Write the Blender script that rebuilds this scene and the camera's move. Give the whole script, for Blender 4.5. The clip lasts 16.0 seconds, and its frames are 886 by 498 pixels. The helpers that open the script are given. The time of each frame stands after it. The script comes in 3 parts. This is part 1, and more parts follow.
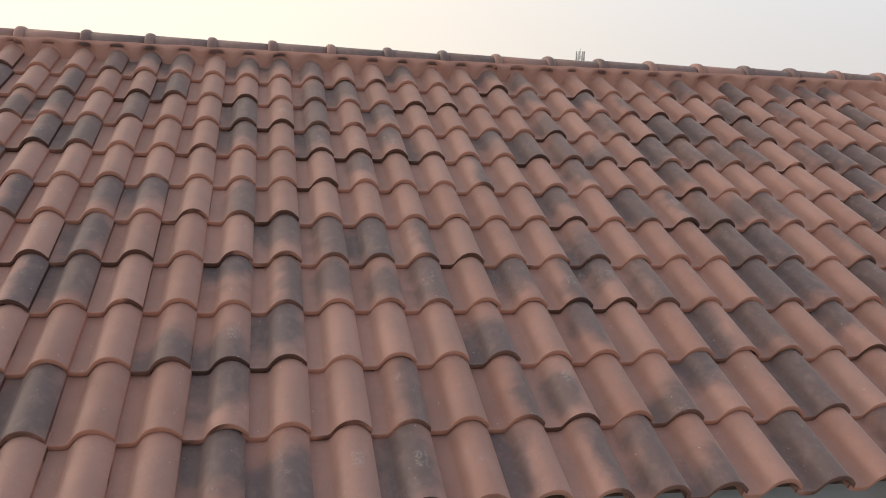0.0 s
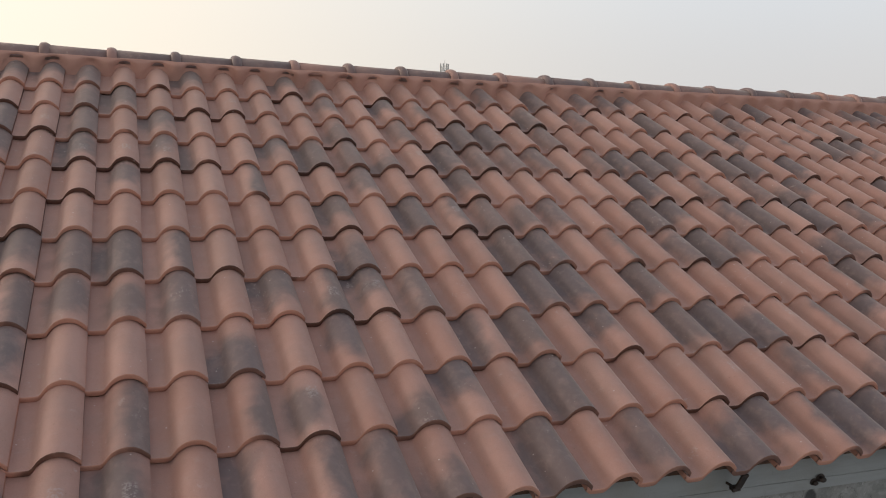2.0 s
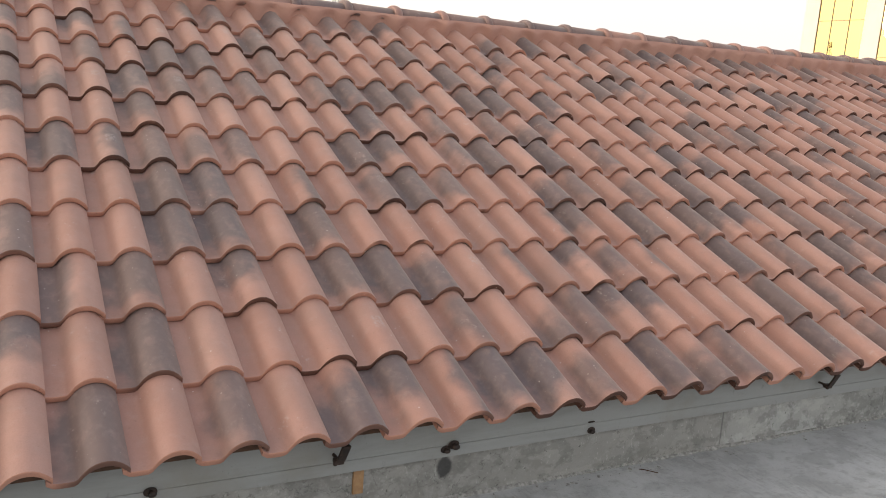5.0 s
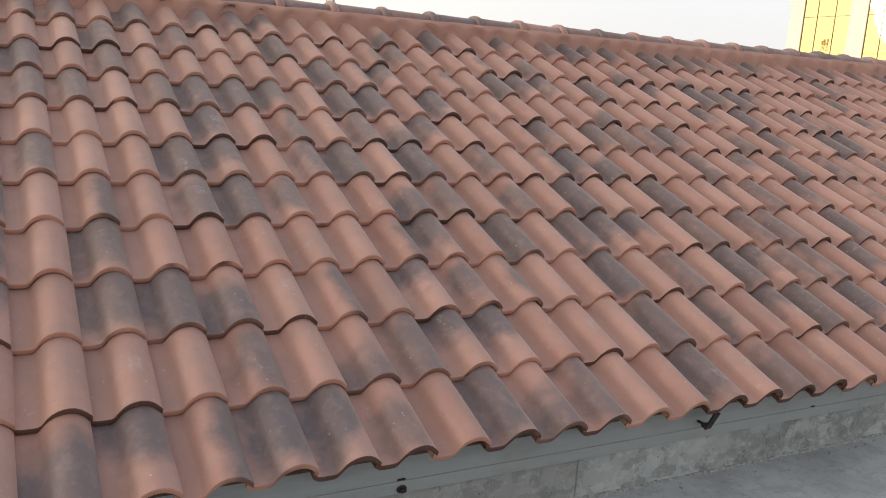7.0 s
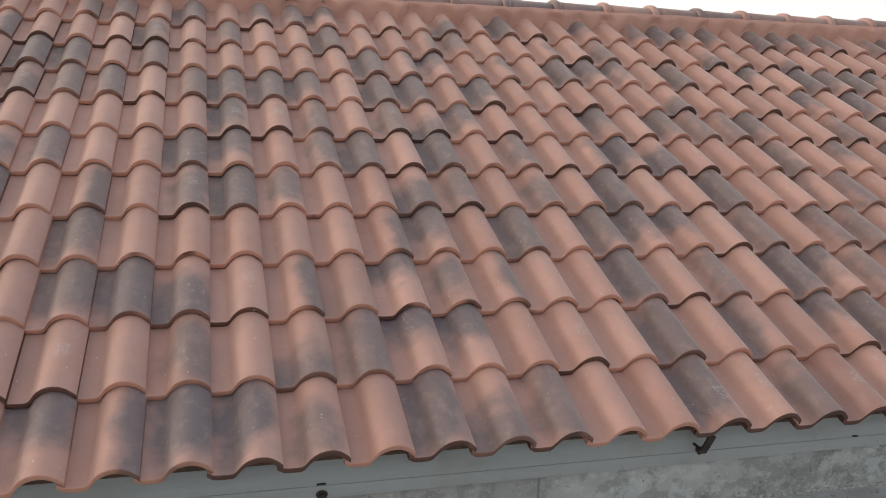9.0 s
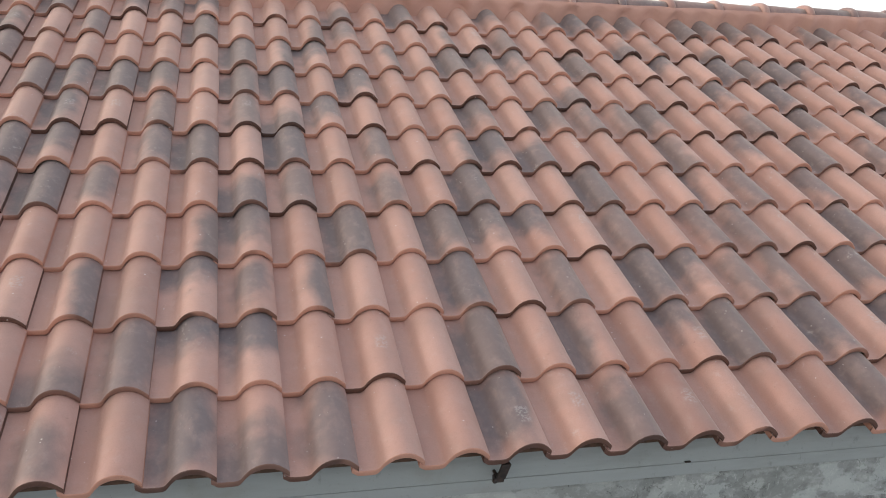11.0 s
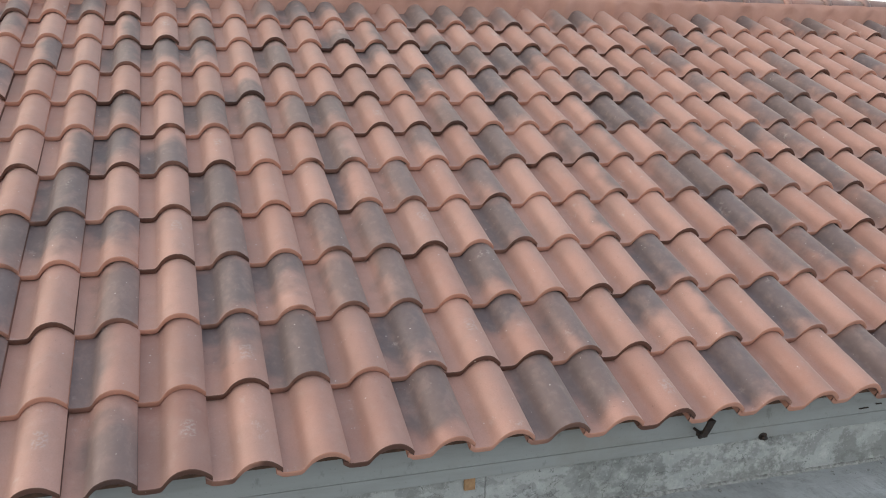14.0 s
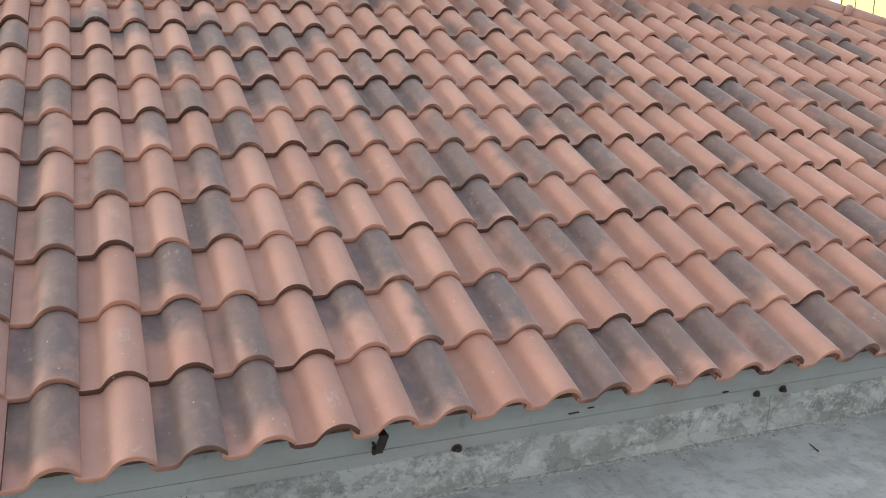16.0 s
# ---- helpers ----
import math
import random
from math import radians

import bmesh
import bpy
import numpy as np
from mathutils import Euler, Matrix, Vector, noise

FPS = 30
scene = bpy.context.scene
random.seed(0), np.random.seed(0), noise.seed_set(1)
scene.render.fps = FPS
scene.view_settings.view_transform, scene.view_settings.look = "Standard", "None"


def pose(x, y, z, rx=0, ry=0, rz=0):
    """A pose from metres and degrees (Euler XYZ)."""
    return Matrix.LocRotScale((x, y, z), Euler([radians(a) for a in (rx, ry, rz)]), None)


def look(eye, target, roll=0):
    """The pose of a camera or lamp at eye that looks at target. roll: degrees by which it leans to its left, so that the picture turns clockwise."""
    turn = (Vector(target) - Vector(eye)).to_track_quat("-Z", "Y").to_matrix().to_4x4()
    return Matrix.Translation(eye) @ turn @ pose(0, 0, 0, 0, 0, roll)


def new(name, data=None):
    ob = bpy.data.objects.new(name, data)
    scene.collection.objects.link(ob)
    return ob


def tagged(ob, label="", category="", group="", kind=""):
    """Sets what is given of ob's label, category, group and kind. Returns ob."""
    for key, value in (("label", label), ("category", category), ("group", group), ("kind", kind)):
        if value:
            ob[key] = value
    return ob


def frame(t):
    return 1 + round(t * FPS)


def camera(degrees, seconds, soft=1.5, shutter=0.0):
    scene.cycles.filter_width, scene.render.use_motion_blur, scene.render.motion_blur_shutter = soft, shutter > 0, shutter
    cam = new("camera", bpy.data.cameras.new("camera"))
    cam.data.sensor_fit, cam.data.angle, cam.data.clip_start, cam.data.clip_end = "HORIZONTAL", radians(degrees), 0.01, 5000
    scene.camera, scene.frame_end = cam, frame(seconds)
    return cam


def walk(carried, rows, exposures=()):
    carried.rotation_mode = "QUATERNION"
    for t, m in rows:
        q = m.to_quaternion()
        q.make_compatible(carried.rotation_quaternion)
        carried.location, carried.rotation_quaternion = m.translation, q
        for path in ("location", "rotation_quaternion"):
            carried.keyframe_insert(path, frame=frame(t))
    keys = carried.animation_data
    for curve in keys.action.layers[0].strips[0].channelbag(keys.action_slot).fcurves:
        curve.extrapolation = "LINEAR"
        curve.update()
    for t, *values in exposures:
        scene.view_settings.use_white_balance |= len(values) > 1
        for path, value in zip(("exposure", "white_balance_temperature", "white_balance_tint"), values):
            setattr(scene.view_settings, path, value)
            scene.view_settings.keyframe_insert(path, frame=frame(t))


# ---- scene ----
cam = camera(55.66, 16.0, soft=1.0)
ROWS = [
    (0.0, -1.561, -2.424, 1.584, 81.55, -2.28, -11.76),
    (0.5, -1.530, -2.393, 1.590, 82.08, -2.45, -13.58),
    (1.0, -1.406, -2.397, 1.591, 82.70, -2.30, -14.17),
    (1.5, -1.206, -2.434, 1.602, 83.40, -2.17, -16.22),
    (2.0, -1.057, -2.435, 1.581, 82.65, -2.21, -20.66),
    (2.5, -0.898, -2.400, 1.569, 81.99, -2.57, -23.44),
    (3.0, -0.746, -2.386, 1.580, 81.90, -2.70, -25.13),
    (3.5, -0.555, -2.411, 1.582, 82.02, -2.78, -24.93),
    (4.0, -0.304, -2.460, 1.586, 81.84, -3.17, -25.15),
    (4.5, -0.113, -2.457, 1.567, 80.19, -4.02, -26.45),
    (5.0, 0.156, -2.427, 1.570, 78.92, -4.17, -27.67),
    (5.2, 0.246, -2.412, 1.559, 78.87, -3.94, -27.88),
    (7.3, 1.162, -2.281, 1.607, 78.93, -3.79, -27.88),
    (7.5, 1.207, -2.295, 1.593, 79.19, -3.63, -26.26),
    (8.0, 1.458, -2.381, 1.597, 78.99, -3.34, -21.65),
    (10.3, 2.500, -2.422, 1.611, 77.48, -1.44, -12.29),
    (10.5, 2.590, -2.413, 1.591, 77.65, -1.65, -12.54),
    (11.0, 2.843, -2.328, 1.599, 77.67, -2.25, -14.12),
    (11.5, 3.066, -2.318, 1.602, 77.81, -1.84, -14.90),
    (12.0, 3.376, -2.389, 1.613, 77.77, -1.05, -14.81),
    (12.5, 3.628, -2.371, 1.596, 77.70, -1.14, -15.86),
    (13.0, 3.882, -2.304, 1.603, 77.63, -1.10, -17.23),
    (13.5, 4.162, -2.330, 1.609, 77.55, -0.84, -17.31),
    (14.0, 4.418, -2.377, 1.612, 77.42, -0.95, -17.68),
    (14.5, 4.685, -2.336, 1.591, 77.33, -1.77, -18.04),
    (15.0, 4.889, -2.294, 1.611, 77.08, -1.65, -18.04),
    (15.5, 5.191, -2.372, 1.611, 76.83, -1.25, -17.89),
    (16.0, 5.440, -2.417, 1.612, 76.48, -1.15, -21.97),
]
# seconds, stops, kelvin, tint
EXPOSURES = [(0.0, 0.22, 5950, 15), (0.5, 0.10, 6000, 16), (1.0, 0.06, 6000, 15), (2.0, 0.11, 5850, 13), (3.5, 0.14, 6100, 16), (4.5, 0.18, 6180, 16), (5.0, 0.75, 6150, 14), (7.5, 0.56, 5850, 12),
             (8.2, 0.57, 5850, 12), (10.5, 0.97, 5750, 9), (12.0, 0.95, 5600, 9), (13.5, 0.88, 5750, 9), (14.5, 1.00, 5620, 8), (16.0, 1.00, 5750, 9)]
walk(cam, [(t, pose(x, y, z, rx, ry, rz)) for t, x, y, z, rx, ry, rz in ROWS], exposures=EXPOSURES)

# ---------------------------------------------------------------- light
SUN_YAW, SUN_UP = 66.0, 11.0          # degrees: to the left of +y, above the horizon
world = bpy.data.worlds.new("sky")
scene.world = world
world.use_nodes = True
wn, wl = world.node_tree.nodes, world.node_tree.links
wn.clear()
w_out = wn.new("ShaderNodeOutputWorld")
w_bg = wn.new("ShaderNodeBackground")
w_sky = wn.new("ShaderNodeTexSky")
w_sky.sky_type = "NISHITA"
w_sky.sun_disc = False
w_sky.sun_elevation = radians(SUN_UP)
w_sky.sun_rotation = radians(-SUN_YAW)
w_sky.air_density, w_sky.dust_density, w_sky.ozone_density = 1.0, 6.0, 1.0
w_bg.inputs["Strength"].default_value = 0.14
# evening haze: a pale veil, thick at the horizon and warm round the sun
w_dir = wn.new("ShaderNodeTexCoord")
w_xyz = wn.new("ShaderNodeSeparateXYZ")
wl.new(w_dir.outputs["Generated"], w_xyz.inputs[0])
w_up = wn.new("ShaderNodeMapRange")
for name, value in (("From Min", 0.3), ("From Max", 0.8), ("To Min", 0.96), ("To Max", 0.34)):
    w_up.inputs[name].default_value = value
wl.new(w_xyz.outputs["Z"], w_up.inputs["Value"])
w_dot = wn.new("ShaderNodeVectorMath")
w_dot.operation = "DOT_PRODUCT"
w_dot.inputs[1].default_value = (-math.sin(radians(SUN_YAW)), math.cos(radians(SUN_YAW)), 0.0)
wl.new(w_dir.outputs["Generated"], w_dot.inputs[0])
w_warm = wn.new("ShaderNodeMapRange")
w_warm.interpolation_type = "SMOOTHSTEP"
for name, value in (("From Min", -0.35), ("From Max", 0.95)):
    w_warm.inputs[name].default_value = value
wl.new(w_dot.outputs["Value"], w_warm.inputs["Value"])
w_tint = wn.new("ShaderNodeMix")
w_tint.data_type = "RGBA"
w_low = wn.new("ShaderNodeMapRange")
w_low.interpolation_type = "SMOOTHSTEP"
for name, value in (("From Min", 0.04), ("From Max", 0.26)):
    w_low.inputs[name].default_value = value
wl.new(w_xyz.outputs["Z"], w_low.inputs["Value"])
w_side = wn.new("ShaderNodeMix")
w_side.data_type = "RGBA"
w_side.inputs["A"].default_value = (4.80, 4.48, 3.92, 1)     # rosy at the horizon
w_side.inputs["B"].default_value = (5.25, 5.28, 4.92, 1)     # paler and cooler above it
wl.new(w_low.outputs["Result"], w_side.inputs["Factor"])
wl.new(w_side.outputs["Result"], w_tint.inputs["A"])
w_tint.inputs["B"].default_value = (8.8, 7.35, 5.1, 1)
wl.new(w_warm.outputs["Result"], w_tint.inputs["Factor"])
w_haze = wn.new("ShaderNodeMix")
w_haze.data_type = "RGBA"
wl.new(w_up.outputs["Result"], w_haze.inputs["Factor"])
wl.new(w_tint.outputs["Result"], w_haze.inputs["B"])
wl.new(w_sky.outputs["Color"], w_haze.inputs["A"])
wl.new(w_haze.outputs["Result"], w_bg.inputs["Color"])
wl.new(w_bg.outputs["Background"], w_out.inputs["Surface"])

sun = new("sun", bpy.data.lights.new("sun", "SUN"))
sun.data.energy = 1.3
sun.data.angle = radians(26)
sun.data.color = (1.0, 0.90, 0.78)
_dir = Vector((-math.sin(radians(SUN_YAW)) * math.cos(radians(SUN_UP)), math.cos(radians(SUN_YAW)) * math.cos(radians(SUN_UP)), math.sin(radians(SUN_UP))))
sun.matrix_world = look(_dir * 60, (0, 0, 0))


# ---------------------------------------------------------------- helpers
def link_mesh(name, bm, material, parent=None, label="", smooth=False):
    me = bpy.data.meshes.new(name)
    bm.normal_update()
    bm.to_mesh(me)
    bm.free()
    if smooth:
        for p in me.polygons:
            p.use_smooth = True
    if material:
        me.materials.append(material)
    ob = new(name, me)
    if parent is not None:
        ob.parent = parent
    if label:
        ob["label"] = label
    return ob


def part(name, bm, material, parent, label="", smooth=False):
    return link_mesh(name, bm, material, parent, label, smooth)


def box(bm, x0, y0, z0, x1, y1, z1, bevel=0.0):
    m = Matrix.Translation(((x0 + x1) / 2, (y0 + y1) / 2, (z0 + z1) / 2)) @ Matrix.Diagonal((x1 - x0, y1 - y0, z1 - z0, 1))
    made = bmesh.ops.create_cube(bm, size=1, matrix=m)
    if bevel:
        es = list({e for v in made["verts"] for e in v.link_edges})
        bmesh.ops.bevel(bm, geom=es, offset=bevel, segments=2, affect="EDGES", profile=0.6)
    return bm


def rod(bm, a, b, r, n=8, r2=None):
    a, b = Vector(a), Vector(b)
    d = b - a
    q = d.to_track_quat("Z", "Y").to_matrix().to_4x4()
    bmesh.ops.create_cone(bm, cap_ends=True, segments=n, radius1=r, radius2=r if r2 is None else r2, depth=d.length, matrix=Matrix.Translation((a + b) / 2) @ q)
    return bm


def sweep(bm, profile, xs):
    """A closed profile of (y, z) carried along x."""
    rings = [[bm.verts.new((x, y, z)) for y, z in profile] for x in xs]
    n = len(profile)
    for a, b in zip(rings, rings[1:]):
        for k in range(n):
            bm.faces.new((a[k], a[(k + 1) % n], b[(k + 1) % n], b[k]))
    bm.faces.new(rings[0][::-1])
    bm.faces.new(rings[-1])
    bmesh.ops.recalc_face_normals(bm, faces=bm.faces)
    return bm


# ---------------------------------------------------------------- materials
class Nodes:
    """A small shorthand for node materials."""

    def __init__(self, name):
        self.mat = bpy.data.materials.new(name)
        self.mat.use_nodes = True
        self.t = self.mat.node_tree
        self.bsdf = self.t.nodes["Principled BSDF"]

    def add(self, kind, **values):
        n = self.t.nodes.new(kind)
        for k, v in values.items():
            n.inputs[k.replace("_", " ")].default_value = v
        return n

    def link(self, a, b):
        self.t.links.new(a, b)

    def math(self, op, a, b=None, clamp=False):
        n = self.t.nodes.new("ShaderNodeMath")
        n.operation, n.use_clamp = op, clamp
        for k, v in enumerate((a, b)):
            if v is None:
                continue
            if isinstance(v, (int, float)):
                n.inputs[k].default_value = v
            else:
                self.link(v, n.inputs[k])
        return n.outputs[0]

    def noise(self, vec, scale, detail=4.0, rough=0.55):
        n = self.add("ShaderNodeTexNoise", Scale=scale, Detail=detail, Roughness=rough)
        if vec is not None:
            self.link(vec, n.inputs["Vector"])
        return n.outputs["Fac"]

    def ramp(self, fac, lo, hi):
        n = self.t.nodes.new("ShaderNodeMapRange")
        n.interpolation_type = "SMOOTHSTEP"
        n.inputs["From Min"].default_value, n.inputs["From Max"].default_value = lo, hi
        self.link(fac, n.inputs["Value"])
        return n.outputs["Result"]

    def mix(self, fac, a, b):
        n = self.t.nodes.new("ShaderNodeMix")
        n.data_type = "RGBA"
        for v, s in ((fac, n.inputs["Factor"]), (a, n.inputs["A"]), (b, n.inputs["B"])):
            if isinstance(v, (int, float)):
                s.default_value = v
            elif isinstance(v, tuple):
                s.default_value = (*v, 1)
            else:
                self.link(v, s)
        return n.outputs["Result"]

    def coords(self, which="Object"):
        return self.t.nodes.new("ShaderNodeTexCoord").outputs[which]

    def mapped(self, vec, scale):
        n = self.t.nodes.new("ShaderNodeMapping")
        n.inputs["Scale"].default_value = scale
        self.link(vec, n.inputs["Vector"])
        return n.outputs["Vector"]

    def attr(self, name, out="Vector"):
        n = self.t.nodes.new("ShaderNodeAttribute")
        n.attribute_name = name
        return n.outputs[out]

    def bump(self, height, strength, distance=0.002):
        n = self.add("ShaderNodeBump", Strength=strength, Distance=distance)
        self.link(height, n.inputs["Height"])
        self.link(n.outputs["Normal"], self.bsdf.inputs["Normal"])

    def done(self, colour=None, rough=0.6, metal=0.0, spec=None):
        if colour is not None:
            if isinstance(colour, tuple):
                self.bsdf.inputs["Base Color"].default_value = (*colour, 1)
            else:
                self.link(colour, self.bsdf.inputs["Base Color"])
        if isinstance(rough, (int, float)):
            self.bsdf.inputs["Roughness"].default_value = rough
        else:
            self.link(rough, self.bsdf.inputs["Roughness"])
        self.bsdf.inputs["Metallic"].default_value = metal
        if spec is not None:
            self.bsdf.inputs["Specular IOR Level"].default_value = spec
        return self.mat


def world_position(n):
    return n.t.nodes.new("ShaderNodeNewGeometry").outputs["Position"]


def clay_material(name, rim):
    """Fired clay with kiln flashing: every tile carries the place, size and strength of its grey flash."""
    n = Nodes(name)
    pos = world_position(n)
    uv = n.coords("UV")
    sep = n.t.nodes.new("ShaderNodeSeparateXYZ")
    n.link(uv, sep.inputs[0])
    a = n.t.nodes.new("ShaderNodeSeparateXYZ")
    n.link(n.attr("flash_at"), a.inputs[0])
    b = n.t.nodes.new("ShaderNodeSeparateXYZ")
    n.link(n.attr("flash_size"), b.inputs[0])
    info = n.t.nodes.new("ShaderNodeObjectInfo").outputs["Random"]
    rnd = n.math("FRACT", n.math("ADD", info, n.attr("chance", "Fac")))
    rnd2 = n.math("FRACT", n.math("MULTIPLY", rnd, 7.31))
    rnd3 = n.math("FRACT", n.math("MULTIPLY", rnd, 23.7))
    cloud = n.noise(pos, 8.0, 2.0, 0.45)
    grain = n.noise(pos, 210.0, 4.0, 0.65)
    mid = n.noise(pos, 42.0, 4.0, 0.6)
    # distance from the flash's middle, in its own half widths
    du = n.math("DIVIDE", n.math("SUBTRACT", n.math("ADD", sep.outputs[0], n.math("MULTIPLY", n.math("SUBTRACT", rnd2, 0.5), 0.30)), a.outputs[0]), b.outputs[0])
    dv = n.math("DIVIDE", n.math("SUBTRACT", n.math("ADD", sep.outputs[1], n.math("MULTIPLY", n.math("SUBTRACT", rnd3, 0.5), 0.40)), a.outputs[1]), b.outputs[1])
    d = n.math("SQRT", n.math("ADD", n.math("MULTIPLY", du, du), n.math("MULTIPLY", dv, dv)))
    d = n.math("ADD", d, n.math("MULTIPLY", n.math("SUBTRACT", cloud, 0.5), 1.25))
    d = n.math("ADD", d, n.math("MULTIPLY", n.math("SUBTRACT", mid, 0.5), 0.22))
    d = n.math("ADD", d, n.math("MULTIPLY", n.math("SUBTRACT", rnd2, 0.5), 0.35))
    flash = n.math("MULTIPLY", n.ramp(d, 1.32, 0.52), a.outputs[2])
    # body colour from tile to tile
    body = n.mix(rnd, (0.392, 0.212, 0.171), (0.490, 0.286, 0.237))
    body = n.mix(n.math("MULTIPLY", n.ramp(rnd3, 0.62, 1.0), b.outputs[2]), body, (0.320, 0.162, 0.132))
    body = n.mix(n.math("MULTIPLY", n.ramp(cloud, 0.35, 0.7), 0.30), body, (0.49, 0.296, 0.256))
    film = n.math("MULTIPLY", n.ramp(n.noise(pos, 4.2, 4.0, 0.6), 0.42, 0.66), 0.34)
    body = n.mix(film, body, (0.315, 0.205, 0.178))
    if rim:
        body = n.mix(0.60, body, (0.52, 0.255, 0.172))
        # soot and lichen on the noses of some tiles
        soot = n.math("MULTIPLY", n.ramp(n.math("ADD", rnd2, n.math("MULTIPLY", cloud, 0.5)), 0.94, 1.06), 0.88)
        body = n.mix(soot, body, (0.060, 0.030, 0.023))
    grey = n.mix(mid, (0.072, 0.067, 0.082), (0.146, 0.134, 0.151))
    warm_grey = n.mix(n.math("MULTIPLY", rnd3, 0.5), grey, (0.178, 0.128, 0.114))
    worn = n.ramp(n.noise(n.mapped(pos, (1.4, 0.7, 1.0)), 15.0, 4.0, 0.6), 0.48, 0.70)
    warm_grey = n.mix(n.math("MULTIPLY", worn, 0.65), warm_grey, (0.225, 0.172, 0.165))
    # on noses and cut ends the flash colour goes to near-black brown
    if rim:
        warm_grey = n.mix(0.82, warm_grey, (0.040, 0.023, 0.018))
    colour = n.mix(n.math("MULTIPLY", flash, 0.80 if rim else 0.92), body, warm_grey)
    # dust, lime specks and scuffs
    dust = n.math("MULTIPLY", n.ramp(n.noise(pos, 26.0, 5.0, 0.65), 0.50, 0.78), 0.03 if rim else 0.15)
    colour = n.mix(dust, colour, (0.50, 0.41, 0.38))
    scuff = n.noise(n.mapped(pos, (1.0, 0.45, 1.0)), 120.0, 2.0, 0.8)
    speck = n.math("MULTIPLY", n.ramp(scuff, 0.70, 0.74), n.ramp(n.noise(pos, 11.0, 2.0), 0.52, 0.60))
    colour = n.mix(n.math("MULTIPLY", speck, 0.5), colour, (0.66, 0.60, 0.57))
    smear = n.math("MULTIPLY", n.ramp(n.noise(n.mapped(pos, (1.0, 0.6, 1.0)), 34.0, 5.0, 0.75), 0.56, 0.66), n.ramp(n.noise(pos, 5.0, 2.0), 0.58, 0.70))
    colour = n.mix(n.math("MULTIPLY", smear, 0.05 if rim else 0.36), colour, (0.56, 0.50, 0.47))
    # single white flecks, as from plaster drops
    drops = n.add("ShaderNodeTexVoronoi", Scale=26.0)
    n.link(pos, drops.inputs["Vector"])
    pick = n.t.nodes.new("ShaderNodeSeparateColor")
    n.link(drops.outputs["Color"], pick.inputs[0])
    fleck = n.math("MULTIPLY", n.ramp(n.math("ADD", drops.outputs["Distance"], n.math("MULTIPLY", grain, 0.06)), 0.125, 0.085), n.math("GREATER_THAN", pick.outputs[0], 0.78))
    colour = n.mix(n.math("MULTIPLY", fleck, 0.62), colour, (0.72, 0.66, 0.62))
    # dabs of lime paste left on some rolls
    across = n.math("ABSOLUTE", n.math("SUBTRACT", sep.outputs[0], 0.70))
    along = n.math("ABSOLUTE", n.math("SUBTRACT", sep.outputs[1], n.math("ADD", 0.30, n.math("MULTIPLY", rnd, 0.35))))
    dab = n.math("MULTIPLY", n.ramp(across, 0.13, 0.08), n.ramp(along, 0.13, 0.08))
    dab = n.math("MULTIPLY", dab, n.ramp(n.noise(pos, 105.0, 4.0, 0.7), 0.47, 0.56))
    dab = n.math("MULTIPLY", dab, n.math("GREATER_THAN", rnd2, 0.91))
    colour = n.mix(n.math("MULTIPLY", dab, 0.36), colour, (0.52, 0.48, 0.46))
    pit = n.ramp(n.noise(pos, 75.0, 3.0, 0.7), 0.67, 0.72)
    colour = n.mix(n.math("MULTIPLY", pit, 0.35), colour, (0.12, 0.07, 0.055))
    colour = n.mix(n.math("MULTIPLY", n.ramp(grain, 0.38, 0.68), 0.15), colour, (0.20, 0.10, 0.075))
    n.bump(n.math("ADD", grain, n.math("MULTIPLY", mid, 1.2)), 0.18, 0.0015)
    rough = n.math("ADD", n.math("MULTIPLY", mid, 0.24), 0.50)
    # warm sheen pales tiles at grazing angles, in place of sun glare
    n.bsdf.inputs["Sheen Weight"].default_value = 0.0 if rim else 0.32
    n.bsdf.inputs["Sheen Tint"].default_value = (1.0, 0.84, 0.72, 1)
    n.bsdf.inputs["Sheen Roughness"].default_value = 0.45
    return n.done(colour, rough, spec=0.20 if rim else 0.38)


def mortar_material():
    n = Nodes("red mortar")
    pos = world_position(n)
    big, fine = n.noise(pos, 5.0, 4.0), n.noise(pos, 70.0, 5.0, 0.65)
    c = n.mix(n.ramp(big, 0.3, 0.7), (0.53, 0.310, 0.250), (0.46, 0.262, 0.210))
    c = n.mix(n.math("MULTIPLY", n.ramp(fine, 0.5, 0.8), 0.5), c, (0.50, 0.31, 0.245))
    n.bump(n.math("ADD", fine, big), 0.5, 0.006)
    return n.done(c, 0.85, spec=0.25)


